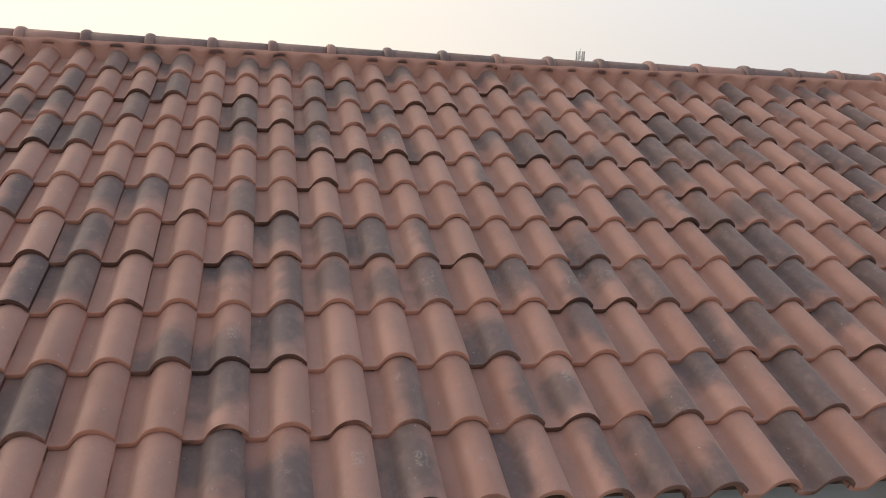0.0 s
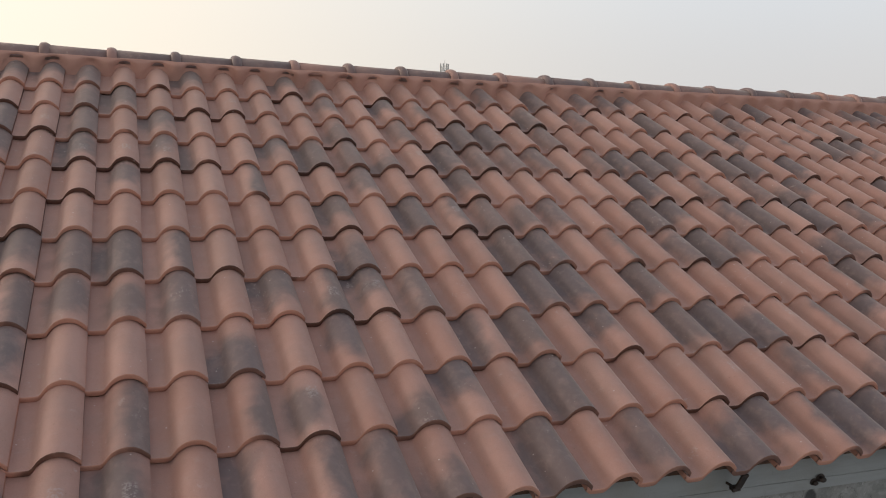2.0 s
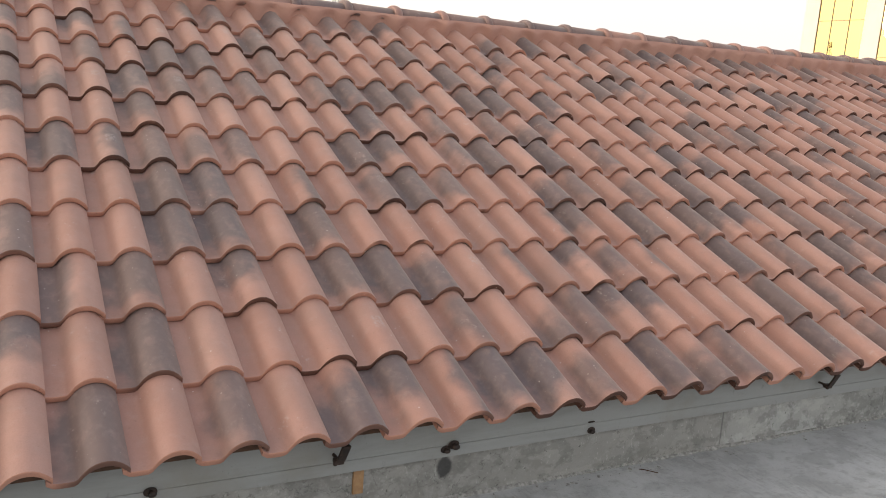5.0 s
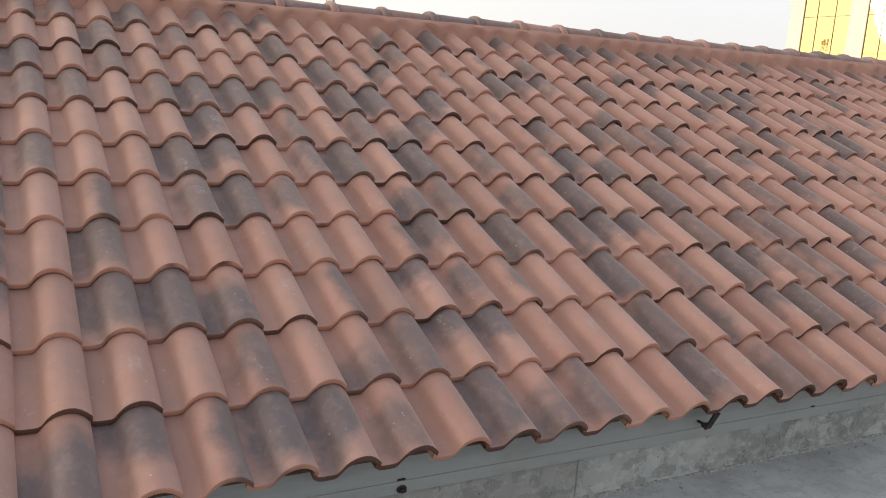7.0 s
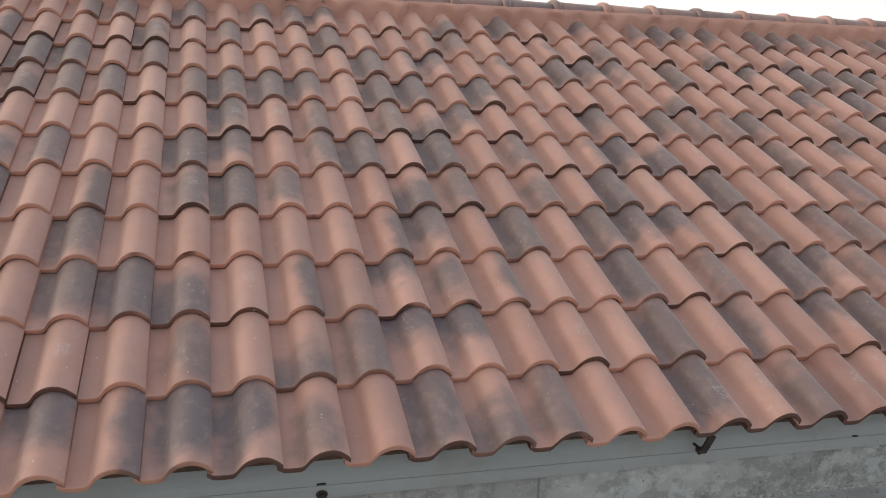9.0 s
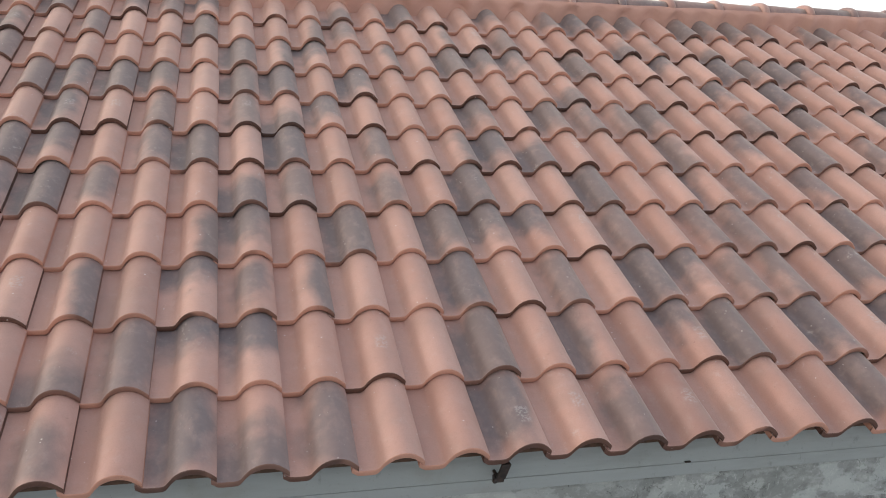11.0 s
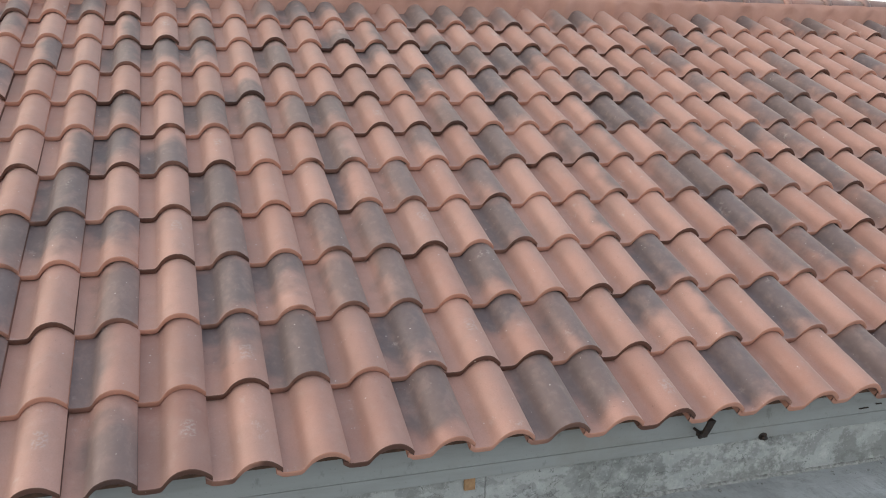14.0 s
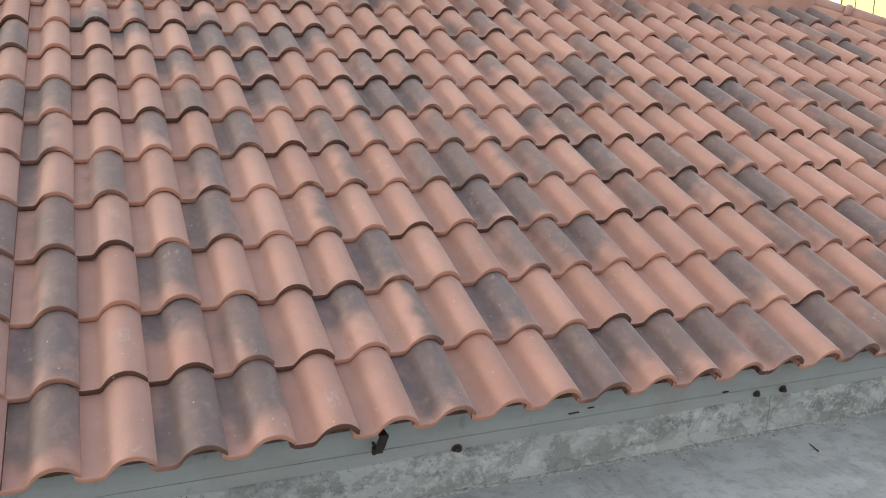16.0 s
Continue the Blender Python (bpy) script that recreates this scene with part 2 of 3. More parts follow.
def deck_material():
    """Trowelled and broomed concrete, with paler laitance and damp-smooth patches."""
    n = Nodes("deck concrete")
    pos = world_position(n)
    turn = n.t.nodes.new("ShaderNodeMapping")
    turn.inputs["Rotation"].default_value = (0, 0, radians(-24))
    turn.inputs["Scale"].default_value = (2.4, 0.40, 1.0)
    n.link(pos, turn.inputs["Vector"])
    big, cloud = n.noise(pos, 1.3, 5.0, 0.6), n.noise(pos, 6.0, 6.0, 0.66)
    broom = n.noise(turn.outputs["Vector"], 26.0, 4.0, 0.6)
    where = n.ramp(n.noise(pos, 1.9, 3.0, 0.5), 0.42, 0.54)
    fine = n.noise(pos, 110.0, 5.0, 0.7)
    c = n.mix(n.ramp(big, 0.32, 0.68), (0.46, 0.472, 0.480), (0.34, 0.347, 0.350))
    c = n.mix(n.math("MULTIPLY", n.ramp(cloud, 0.47, 0.58), 0.5), c, (0.27, 0.272, 0.272))
    c = n.mix(n.math("MULTIPLY", n.math("MULTIPLY", n.ramp(broom, 0.52, 0.66), where), 0.34), c, (0.19, 0.19, 0.19))
    wash = n.noise(n.mapped(pos, (1.0, 1.6, 1.0)), 3.4, 6.0, 0.68)
    c = n.mix(n.math("MULTIPLY", n.ramp(wash, 0.53, 0.57), 0.38), c, (0.48, 0.492, 0.497))
    scurf = n.noise(n.mapped(pos, (1.0, 1.5, 1.0)), 17.0, 5.0, 0.7)
    c = n.mix(n.math("MULTIPLY", n.ramp(scurf, 0.55, 0.62), 0.40), c, (0.22, 0.222, 0.218))
    c = n.mix(n.math("MULTIPLY", n.ramp(fine, 0.55, 0.72), 0.45), c, (0.15, 0.15, 0.147))
    n.bump(n.math("ADD", n.math("ADD", fine, n.math("MULTIPLY", n.math("MULTIPLY", broom, where), 2.5)), n.math("MULTIPLY", cloud, 2.0)), 0.45, 0.004)
    return n.done(c, n.math("ADD", n.math("MULTIPLY", cloud, 0.35), 0.28), spec=0.5)


def marked_wall_material():
    """Patchy cement wall: pale peeling plaster, dark drips, one soot mark and a few joints."""
    n = Nodes("patchy cement wall")
    pos = world_position(n)
    xyz = n.t.nodes.new("ShaderNodeSeparateXYZ")
    n.link(pos, xyz.inputs[0])
    px, pz = xyz.outputs[0], xyz.outputs[2]
    big = n.noise(n.mapped(pos, (0.9, 1, 1.6)), 2.2, 5.0, 0.62)
    drip = n.noise(n.mapped(pos, (0.8, 1, 1.2)), 5.5, 6.0, 0.66)
    fine = n.noise(pos, 110.0, 5.0, 0.7)
    blot = n.noise(n.mapped(pos, (1.0, 1.0, 1.1)), 16.0, 6.0, 0.70)
    patch = n.noise(n.mapped(pos, (0.9, 1.0, 1.5)), 6.0, 6.0, 0.64)
    c = n.mix(n.ramp(big, 0.35, 0.65), (0.33, 0.335, 0.325), (0.215, 0.222, 0.218))
    c = n.mix(n.math("MULTIPLY", n.ramp(drip, 0.49, 0.56), 0.55), c, (0.165, 0.168, 0.160))
    c = n.mix(n.math("MULTIPLY", n.ramp(patch, 0.52, 0.58), 0.55), c, (0.40, 0.405, 0.39))
    east = n.ramp(px, 3.0, 3.2)
    c = n.mix(n.math("SUBTRACT", 0.45, n.math("MULTIPLY", east, 0.45)), c, (0.215, 0.206, 0.194))
    run = n.noise(n.mapped(pos, (0.8, 1, 1.1)), 4.2, 7.0, 0.62)
    c = n.mix(n.math("MULTIPLY", n.math("MULTIPLY", n.ramp(run, 0.515, 0.545), east), 0.55), c, (0.42, 0.432, 0.428))
    damp = n.noise(n.mapped(pos, (1.0, 1, 1.4)), 7.0, 5.0, 0.6)
    c = n.mix(n.math("MULTIPLY", n.ramp(damp, 0.55, 0.59), 0.45), c, (0.150, 0.154, 0.148))
    vein = n.math("ABSOLUTE", n.math("SUBTRACT", n.noise(pos, 8.0, 4.0, 0.6), 0.5))
    c = n.mix(n.math("MULTIPLY", n.math("MULTIPLY", n.ramp(vein, 0.010, 0.003), n.ramp(big, 0.46, 0.54)), 0.55), c, (0.085, 0.085, 0.08))
    pits = n.ramp(n.noise(pos, 30.0, 3.0, 0.75), 0.67, 0.71)
    c = n.mix(n.math("MULTIPLY", pits, 0.7), c, (0.07, 0.07, 0.065))
    fleck = n.ramp(n.noise(n.mapped(pos, (1.5, 1, 0.7)), 55.0, 3.0, 0.7), 0.62, 0.67)
    c = n.mix(n.math("MULTIPLY", fleck, 0.35), c, (0.50, 0.50, 0.48))
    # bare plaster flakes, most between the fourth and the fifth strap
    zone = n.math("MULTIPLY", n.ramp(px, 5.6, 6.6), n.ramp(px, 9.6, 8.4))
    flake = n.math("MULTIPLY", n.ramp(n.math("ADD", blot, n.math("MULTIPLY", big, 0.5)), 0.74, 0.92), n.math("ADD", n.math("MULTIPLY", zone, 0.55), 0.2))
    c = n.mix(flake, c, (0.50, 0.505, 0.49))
    c = n.mix(n.math("MULTIPLY", n.ramp(fine, 0.58, 0.76), 0.45), c, (0.11, 0.108, 0.10))
    # soot mark
    u = n.math("DIVIDE", n.math("SUBTRACT", px, 1.629), 0.034)
    v = n.math("DIVIDE", n.math("SUBTRACT", pz, 0.150), 0.046)
    r = n.math("SQRT", n.math("ADD", n.math("MULTIPLY", u, u), n.math("MULTIPLY", v, v)))
    r = n.math("ADD", r, n.math("MULTIPLY", n.math("SUBTRACT", blot, 0.5), 0.7))
    c = n.mix(n.math("MULTIPLY", n.ramp(r, 1.15, 0.75), 0.85), c, (0.028, 0.028, 0.03))
    # upright joints where the plaster was cast in bays
    for at, wide in ((3.085, 0.006), (5.405, 0.004), (8.02, 0.004)):
        e = n.math("ABSOLUTE", n.math("SUBTRACT", n.math("ADD", px, n.math("MULTIPLY", n.math("SUBTRACT", blot, 0.5), 0.02)), at))
        c = n.mix(n.math("MULTIPLY", n.ramp(e, wide, wide * 0.4), 0.6), c, (0.10, 0.10, 0.098))
    n.bump(n.math("ADD", n.math("ADD", fine, n.math("MULTIPLY", blot, 1.2)), n.math("MULTIPLY", flake, 1.0)), 0.6, 0.004)
    return n.done(c, 0.78, spec=0.3)


def paint_material(name, colour, worn, rough=0.5, scale=6.0):
    n = Nodes(name)
    pos = world_position(n)
    long_, fine = n.noise(n.mapped(pos, (0.25, 1, 1.6)), scale, 6.0, 0.65), n.noise(pos, 120.0, 4.0, 0.6)
    stain = n.noise(pos, 3.2, 5.0, 0.6)
    grime = n.noise(n.mapped(pos, (1.0, 1, 0.5)), 24.0, 5.0, 0.7)
    c = n.mix(n.math("MULTIPLY", n.ramp(long_, 0.42, 0.70), 0.55), colour, worn)
    c = n.mix(n.math("MULTIPLY", n.ramp(stain, 0.50, 0.72), 0.45), c, tuple(v * k for v, k in zip(worn, (1.02, 0.92, 0.80))))
    c = n.mix(n.math("MULTIPLY", n.ramp(grime, 0.60, 0.74), 0.40), c, tuple(0.45 * v for v in worn))
    c = n.mix(n.math("MULTIPLY", n.ramp(fine, 0.64, 0.75), 0.4), c, tuple(0.5 * v for v in worn))
    n.bump(n.math("ADD", fine, n.math("MULTIPLY", long_, 2.0)), 0.25, 0.0015)
    return n.done(c, n.math("ADD", n.math("MULTIPLY", long_, 0.2), rough - 0.1))


def plain_material(name, colour, other, rough=0.6, metal=0.0, scale=25.0, bump=0.2):
    n = Nodes(name)
    pos = world_position(n)
    f = n.noise(pos, scale, 5.0, 0.6)
    c = n.mix(n.ramp(f, 0.3, 0.7), colour, other)
    n.bump(f, bump, 0.002)
    return n.done(c, rough, metal)


CLAY = clay_material("fired clay", False)
CLAY_RIM = clay_material("fired clay rim", True)
MORTAR = mortar_material()
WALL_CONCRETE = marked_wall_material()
DECK_CONCRETE = deck_material()
FASCIA_PAINT = paint_material("grey fascia paint", (0.265, 0.277, 0.277), (0.195, 0.201, 0.196), 0.55, 9.0)
WOOD = plain_material("raw batten wood", (0.36, 0.22, 0.11), (0.26, 0.15, 0.075), 0.75, scale=40)
# brown timber; its darkness also serves as shade behind the tile gaps
DARK_WOOD = plain_material("brown batten and gap shade wood", (0.115, 0.060, 0.036), (0.065, 0.036, 0.024), 0.8, scale=40)
FILLET = plain_material("crumbly cement", (0.36, 0.358, 0.345), (0.15, 0.148, 0.142), 0.9, scale=55, bump=0.6)
STEEL = plain_material("rusted dark steel", (0.018, 0.015, 0.014), (0.050, 0.032, 0.025), 0.6, 0.3, 60)
CREAM = plain_material("cream plaster", (0.90, 0.82, 0.70), (0.86, 0.78, 0.66), 0.8, scale=1.5, bump=0.05)
# brown puts the reflection's tint and low contrast into the mast's colour
MIRRORED_BROWN = plain_material("brown mast steel with mirrored tint", (0.44, 0.31, 0.19), (0.34, 0.22, 0.13), 0.6, scale=2, bump=0.0)
FRAME_METAL = plain_material("brown window frame", (0.20, 0.13, 0.07), (0.16, 0.10, 0.055), 0.45, scale=4, bump=0.0)
# the far mast's steel, its colour lightened to stand in for distance haze
HAZED_STEEL = plain_material("mast steel paled for haze", (0.66, 0.64, 0.61), (0.56, 0.55, 0.53), 0.5, 0.0, 3, 0.0)
GROUND = plain_material("dry ground", (0.20, 0.18, 0.14), (0.13, 0.13, 0.09), 0.95, scale=0.15, bump=0.0)


def glass_material():
    n = Nodes("sunset-gold reflective glass")
    pos = world_position(n)
    f = n.noise(pos, 0.8, 2.0)
    n.bump(f, 0.08, 0.02)
    # the gold base colour holds the sunset glow that the panes reflect
    return n.done((0.95, 0.77, 0.36), 0.012, 1.0)


GLASS = glass_material()

# ---------------------------------------------------------------- the roof's frame
PITCH = radians(24.0)
CP, SP = math.cos(PITCH), math.sin(PITCH)
EAVE_Z = 0.43                       # crest of the lowest tile noses
COVER, GAUGE = 0.21, 0.3530         # one column, one course
FIRST, LAST, COURSES = -22, 71, 11
X_WEST, X_EAST = (FIRST - 0.75) * COVER, (LAST + 0.4) * COVER


def lift(x, v):
    """The upper courses climb a little towards the east."""
    return 0.0042 * max(x, 0.0) * v / 3.9


def on_roof(x, v, h):
    """x along the eave, v up the slope, h square to it, from the crest of the lowest noses."""
    h += lift(x, v)
    return (x, v * CP - h * SP, EAVE_Z + v * SP + h * CP)


SLOPE = Matrix(((1, 0, 0, 0), (0, CP, -SP, 0), (0, SP, CP, EAVE_Z), (0, 0, 0, 1)))

tiled_roof = new("tiled_roof")
tagged(tiled_roof, "terracotta clay tile roof with grey kiln flashing and mortared ridge", "roof", kind="structure")

# one clay tile: a flat pan, then a round roll that laps over the next pan
PROFILE = [(-0.09, 0.088), (-0.04, 0.046), (0.0, 0.012), (0.07, 0.0), (0.22, 0.0), (0.275, 0.006), (0.315, 0.036), (0.350, 0.094), (0.395, 0.166), (0.450, 0.232), (0.520, 0.284),
           (0.600, 0.316), (0.68, 0.326), (0.765, 0.314), (0.845, 0.275), (0.915, 0.214), (0.970, 0.155), (1.000, 0.114)]
CREST, RISE, THICK, TILT_IN = 0.68, 0.326, 0.0232, 0.0252
LENGTH = 1.17 * GAUGE


def tile_sections():
    base = [((s - CREST) * COVER, (h - RISE) * COVER) for s, h in PROFILE]
    def ring(v, drop):
        return [(x, v, z - TILT_IN * v / GAUGE - drop) for x, z in base]
    return ring


def tile_geometry():
    """Vertices, faces, smooth flags, slots and uv of one tile, its nose at the origin."""
    ring = tile_sections()
    top = [ring(0.0020, 0.0003), ring(0.008, 0.0), ring(LENGTH, 0.0)]
    low = [ring(0.006, THICK), ring(LENGTH, THICK)]
    rim = [ring(0.0020, 0.0003), ring(0.0004, 0.0018), ring(0.0, 0.0050), ring(0.0, THICK - 0.0030), ring(0.0012, THICK - 0.0008), ring(0.006, THICK)]
    n = len(PROFILE)
    verts, faces, smooth, slots = [], [], [], []

    def strip(rings, flip, soft, slot):
        start = len(verts)
        for r in rings:
            verts.extend(r)
        for a in range(len(rings) - 1):
            for k in range(n - 1):
                q = (start + a * n + k, start + a * n + k + 1, start + (a + 1) * n + k + 1, start + (a + 1) * n + k)
                faces.append(q[::-1] if flip else q)
                smooth.append(soft)
                slots.append(slot)

    strip(top, False, True, 0)
    strip(low, True, True, 0)
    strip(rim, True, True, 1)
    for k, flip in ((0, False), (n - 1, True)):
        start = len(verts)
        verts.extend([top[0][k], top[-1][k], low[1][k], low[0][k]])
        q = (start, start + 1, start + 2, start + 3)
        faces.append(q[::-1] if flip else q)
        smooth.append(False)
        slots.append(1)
    return verts, faces, smooth, slots


TILE = tile_geometry()

# kiln flashes: middle across and up the tile, strength, half widths, redness allowed
FLASHES = {
    ".": (0.5, 0.5, 0.0, 1.0, 1.0, 0.25),     # clean
    "r": (0.5, 0.5, 0.16, 1.2, 1.2, 1.0),     # redder, faint
    "d": (0.55, 0.58, 0.97, 0.70, 0.80, 0.3),     # grey all over
    "t": (0.6, 0.96, 0.95, 0.95, 0.70, 0.3),    # grey at the upper end
    "b": (0.6, 0.02, 0.9, 0.9, 0.58, 0.3),    # grey at the nose
    "R": (1.0, 0.42, 0.92, 0.46, 1.0, 0.3),   # grey along the right of the roll
    "L": (0.1, 0.5, 0.85, 0.42, 1.0, 0.3),    # grey in the pan and on the left
    "m": (0.66, 0.50, 0.85, 0.45, 0.42, 0.3), # a grey cloud on the roll
    "h": (0.80, 0.45, 0.85, 0.55, 0.80, 0.3),      # a grey right half
}


def put_attributes(me, flashes, chances, count):
    """flashes and chances: one for each of the tiles joined in the mesh, of count vertices each."""
    at = np.repeat(np.array([[f[0], f[1], f[2]] for f in flashes], np.float32), count, 0)
    size = np.repeat(np.array([[f[3], f[4], f[5]] for f in flashes], np.float32), count, 0)
    for name, kind, values, key in (("flash_at", "FLOAT_VECTOR", at, "vector"), ("flash_size", "FLOAT_VECTOR", size, "vector"),
                                    ("chance", "FLOAT", np.repeat(np.array(chances, np.float32), count), "value")):
        layer = me.attributes.new(name, kind, "POINT")
        layer.data.foreach_set(key, values.ravel())


def tile_mesh(name, places, flashes, chances):
    """Tiles joined into one mesh, each with its nose crest at a place (x, v, h, twist)."""
    v0 = np.array(TILE[0], np.float64)
    verts, faces = [], []
    for k, (x, v, h, twist) in enumerate(places):
        c, s = math.cos(twist), math.sin(twist)
        p = np.stack([c * v0[:, 0] - s * v0[:, 1] + x, s * v0[:, 0] + c * v0[:, 1] + v, v0[:, 2] + h], 1)
        verts.append(p)
        faces.extend([tuple(i + k * len(v0) for i in f) for f in TILE[1]])
    me = bpy.data.meshes.new(name)
    me.from_pydata(np.concatenate(verts).tolist(), [], faces)
    me.materials.append(CLAY)
    me.materials.append(CLAY_RIM)
    me.polygons.foreach_set("use_smooth", list(TILE[2]) * len(places))
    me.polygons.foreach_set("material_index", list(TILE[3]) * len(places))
    uv = me.uv_layers.new(name="tile")
    loops = np.array([i for f in TILE[1] for i in f])
    one = np.stack([v0[loops, 0] / COVER + CREST, v0[loops, 1] / GAUGE], 1)
    uv.data.foreach_set("uv", np.tile(one, (len(places), 1)).ravel())
    put_attributes(me, flashes, chances, len(v0))
    me.update()
    return me


# which flash each tile carries: a line for each course from the eave up, columns from MAP_FIRST on
MAP_FIRST = -14
TILE_MAP = [
    "   ...tb.d.LRhb.d.h.btRddm.dbh..d.hr..rt.dt..d..dttth.dh",
    "   d..t..R.Rm.bt.d.....m.bhtt...d.Lrtdrd.th.tR.d.....t.h.",
    "   ..bbd...b.m..Lt.t.tdb.RrtmR..d.h.dthh.t...d.rhht....hh.d",
    "   t..tRmmh.tRth..dd.t.....Rt.d.ttt.h.hhr.d.R...dt..h.tRd...",
    "   d...thdR...b...dd.R.hdm..bh.m.d..d..Lh.h..R.hdRh.d.h.t....d",
    "  .mt.h.......t.dRhmh..dt.hd.d.h.Rdb...L.m.d.hR.hR.th.....d..h",
    "  .......m..R..m..t.....d.h.hbt...t.thht..h.t.Rdd...htt.h.dd.hhd.",
    "  d...t.d.mL.tdhb.dhhh.hddt.dd.d.....b..r.t.d..hR..m.hdh....rR....",
    "  .h..d.h.t....h.h.dd.h.....dRt.R.dtt.d..t.dtdt.  .m...h...d..r.hd.d",
    "  ..d...ht...r     ...d.h..d..Rm..R.h...bR.b...r.  LhR........h...h",
    " .htt.tth..t..t    .Rh.d.hht ..b.d..t.mdtt.dtth.ht. h.t.t.ht..d.tRddd",
]



def flash_of(col, row):
    line = TILE_MAP[row] if row < len(TILE_MAP) else ""
    k = col - MAP_FIRST
    if 0 <= k < len(line) and line[k] != " ":
        return line[k]
    return random.Random(col * 131 + row * 7919).choice(".........rrdtbRRmmh")


rng = random.Random(5)
meshes = {kind: tile_mesh("clay_tile_" + str(n), [(0, 0, 0, 0)], [FLASHES[kind]], [0.0]) for n, kind in enumerate(FLASHES)}
rest_places, rest_flashes, rest_chances = [], [], []
for row in range(COURSES):
    for col in range(FIRST, LAST + 1):
        jitter = (rng.uniform(-0.003, 0.003), rng.uniform(-0.004, 0.004), rng.uniform(-0.0018, 0.0030), radians(rng.uniform(-0.55, 0.55)))
        place = (col * COVER + jitter[0], row * GAUGE + jitter[1], jitter[2] + lift(col * COVER, row * GAUGE), jitter[3])
        if col * COVER > 11.40 + 3.63 - (row * GAUGE + 0.10) * CP:
            continue
        kind = flash_of(col, row)
        if row < 4 and -12 <= col <= 60:
            ob = new("tile", meshes[kind])
            ob.parent = tiled_roof
            ob.matrix_basis = SLOPE @ Matrix.Translation(place[:3]) @ Matrix.Rotation(place[3], 4, "Z")
        else:
            rest_places.append(place)
            rest_flashes.append(FLASHES[kind])
            rest_chances.append(rng.random())
field = new("tile_field", tile_mesh("tile_field", rest_places, rest_flashes, rest_chances))
field.matrix_basis = SLOPE
field.parent = tiled_roof
tagged(field, "upper courses of terracotta roof tiles", kind="stuff")

# boarding under the tiles and the far slope
RIDGE_Y, RIDGE_Z, RIDGE_RISE = 3.63, 2.094, 0.009   # the ridge climbs a little to the east
RIDGE_END = 11.40                                   # from here a hip runs down to the east corner


def ridge_z(x):
    return RIDGE_Z + RIDGE_RISE * max(x, 0.0)


bm = bmesh.new()
LOW = EAVE_Z - 0.105
sweep(bm, [(0.18, LOW + 0.18 * SP / CP), (RIDGE_Y, LOW + RIDGE_Y * SP / CP), (2 * RIDGE_Y - 0.18, LOW + 0.18 * SP / CP), (2 * RIDGE_Y - 0.18, LOW - 0.04 + 0.18 * SP / CP),
           (RIDGE_Y, LOW - 0.04 + RIDGE_Y * SP / CP), (0.18, LOW - 0.04 + 0.18 * SP / CP)], [X_WEST + 0.02, RIDGE_END])
# coloured dark so that the gaps between tiles read as shadow lines
part("roof_boarding", bm, DARK_WOOD, tiled_roof)

# mortar bed below the ridge caps, following the rolls at its lower edge
bm = bmesh.new()
STEPS = 10
xs = [X_WEST + 0.05 + k * COVER / STEPS for k in range(int((RIDGE_END - X_WEST) / COVER * STEPS))]
rings = []
for x in xs:
    s = ((x / COVER + CREST) % 1.0)
    h = np.interp(s, [p[0] for p in PROFILE], [p[1] for p in PROFILE])
    lump = math.exp(-(((x + 2.320) / 0.3985 + 0.5) % 1.0 - 0.5) ** 2 / 0.012)
    wob = noise.noise((x * 2.1, 0, 3)) * 0.014 + noise.noise((x * 9, 1, 3)) * 0.006
    low = (h - RISE) * COVER
    v_edge = 10.96 * GAUGE + wob - 0.030 * (1 - h / RISE)
    y0, z0 = on_roof(x, v_edge, low - 0.02)[1:]
    y1, z1 = on_roof(x, v_edge + 0.008, low * 0.80 + 0.004)[1:]
    y3, z3 = RIDGE_Y - 0.112 - lump * 0.024, ridge_z(x) - 0.060 - lump * 0.006 + noise.noise((x * 6, 4, 0)) * 0.006
    y2, z2 = y3 - 0.006 + wob * 0.3, z1 * 0.45 + z3 * 0.55
    y4, z4 = RIDGE_Y - 0.06, ridge_z(x) - 0.056
    rings.append([bm.verts.new((x, y, z)) for y, z in ((y0, z0), (y1, z1), (y2, z2), (y3, z3), (y4, z4), (y4, z4 - 0.14), (y0, z0 - 0.08))])
for a, b in zip(rings, rings[1:]):
    for k in range(7):
        bm.faces.new((a[k], b[k], b[(k + 1) % 7], a[(k + 1) % 7]))
bm.faces.new(rings[0])
bm.faces.new(rings[-1][::-1])
bmesh.ops.recalc_face_normals(bm, faces=bm.faces)
part("mortar_bed", bm, MORTAR, tiled_roof, "red-brown mortar bed under the ridge caps", smooth=True)

# ridge caps: half barrels, each with a raised collar over the joint
CAP_STEP, CAP_X0 = 0.3985, -2.320


def barrel(bm, sections, thick=0.014, n=14, squash=0.72):
    """A half barrel along x through sections of (x, radius)."""
    rings = []
    for x, r in sections:
        out = [(x, -r * math.cos(math.pi * k / n), r * squash * math.sin(math.pi * k / n) ** 0.85) for k in range(n + 1)]
        inn = [(x, y * (1 - thick / r), z - thick) for _, y, z in out]
        rings.append([bm.verts.new(p) for p in out] + [bm.verts.new(p) for p in inn[::-1]])
    m = len(rings[0])
    for a, b in zip(rings, rings[1:]):
        for k in range(m):
            bm.faces.new((a[k], a[(k + 1) % m], b[(k + 1) % m], b[k]))
    bm.faces.new(rings[0][::-1])
    bm.faces.new(rings[-1])
    bmesh.ops.recalc_face_normals(bm, faces=bm.faces)
    return bm


def add_simple_attributes(me, flash, chance):
    put_attributes(me, [flash], [chance], len(me.vertices))


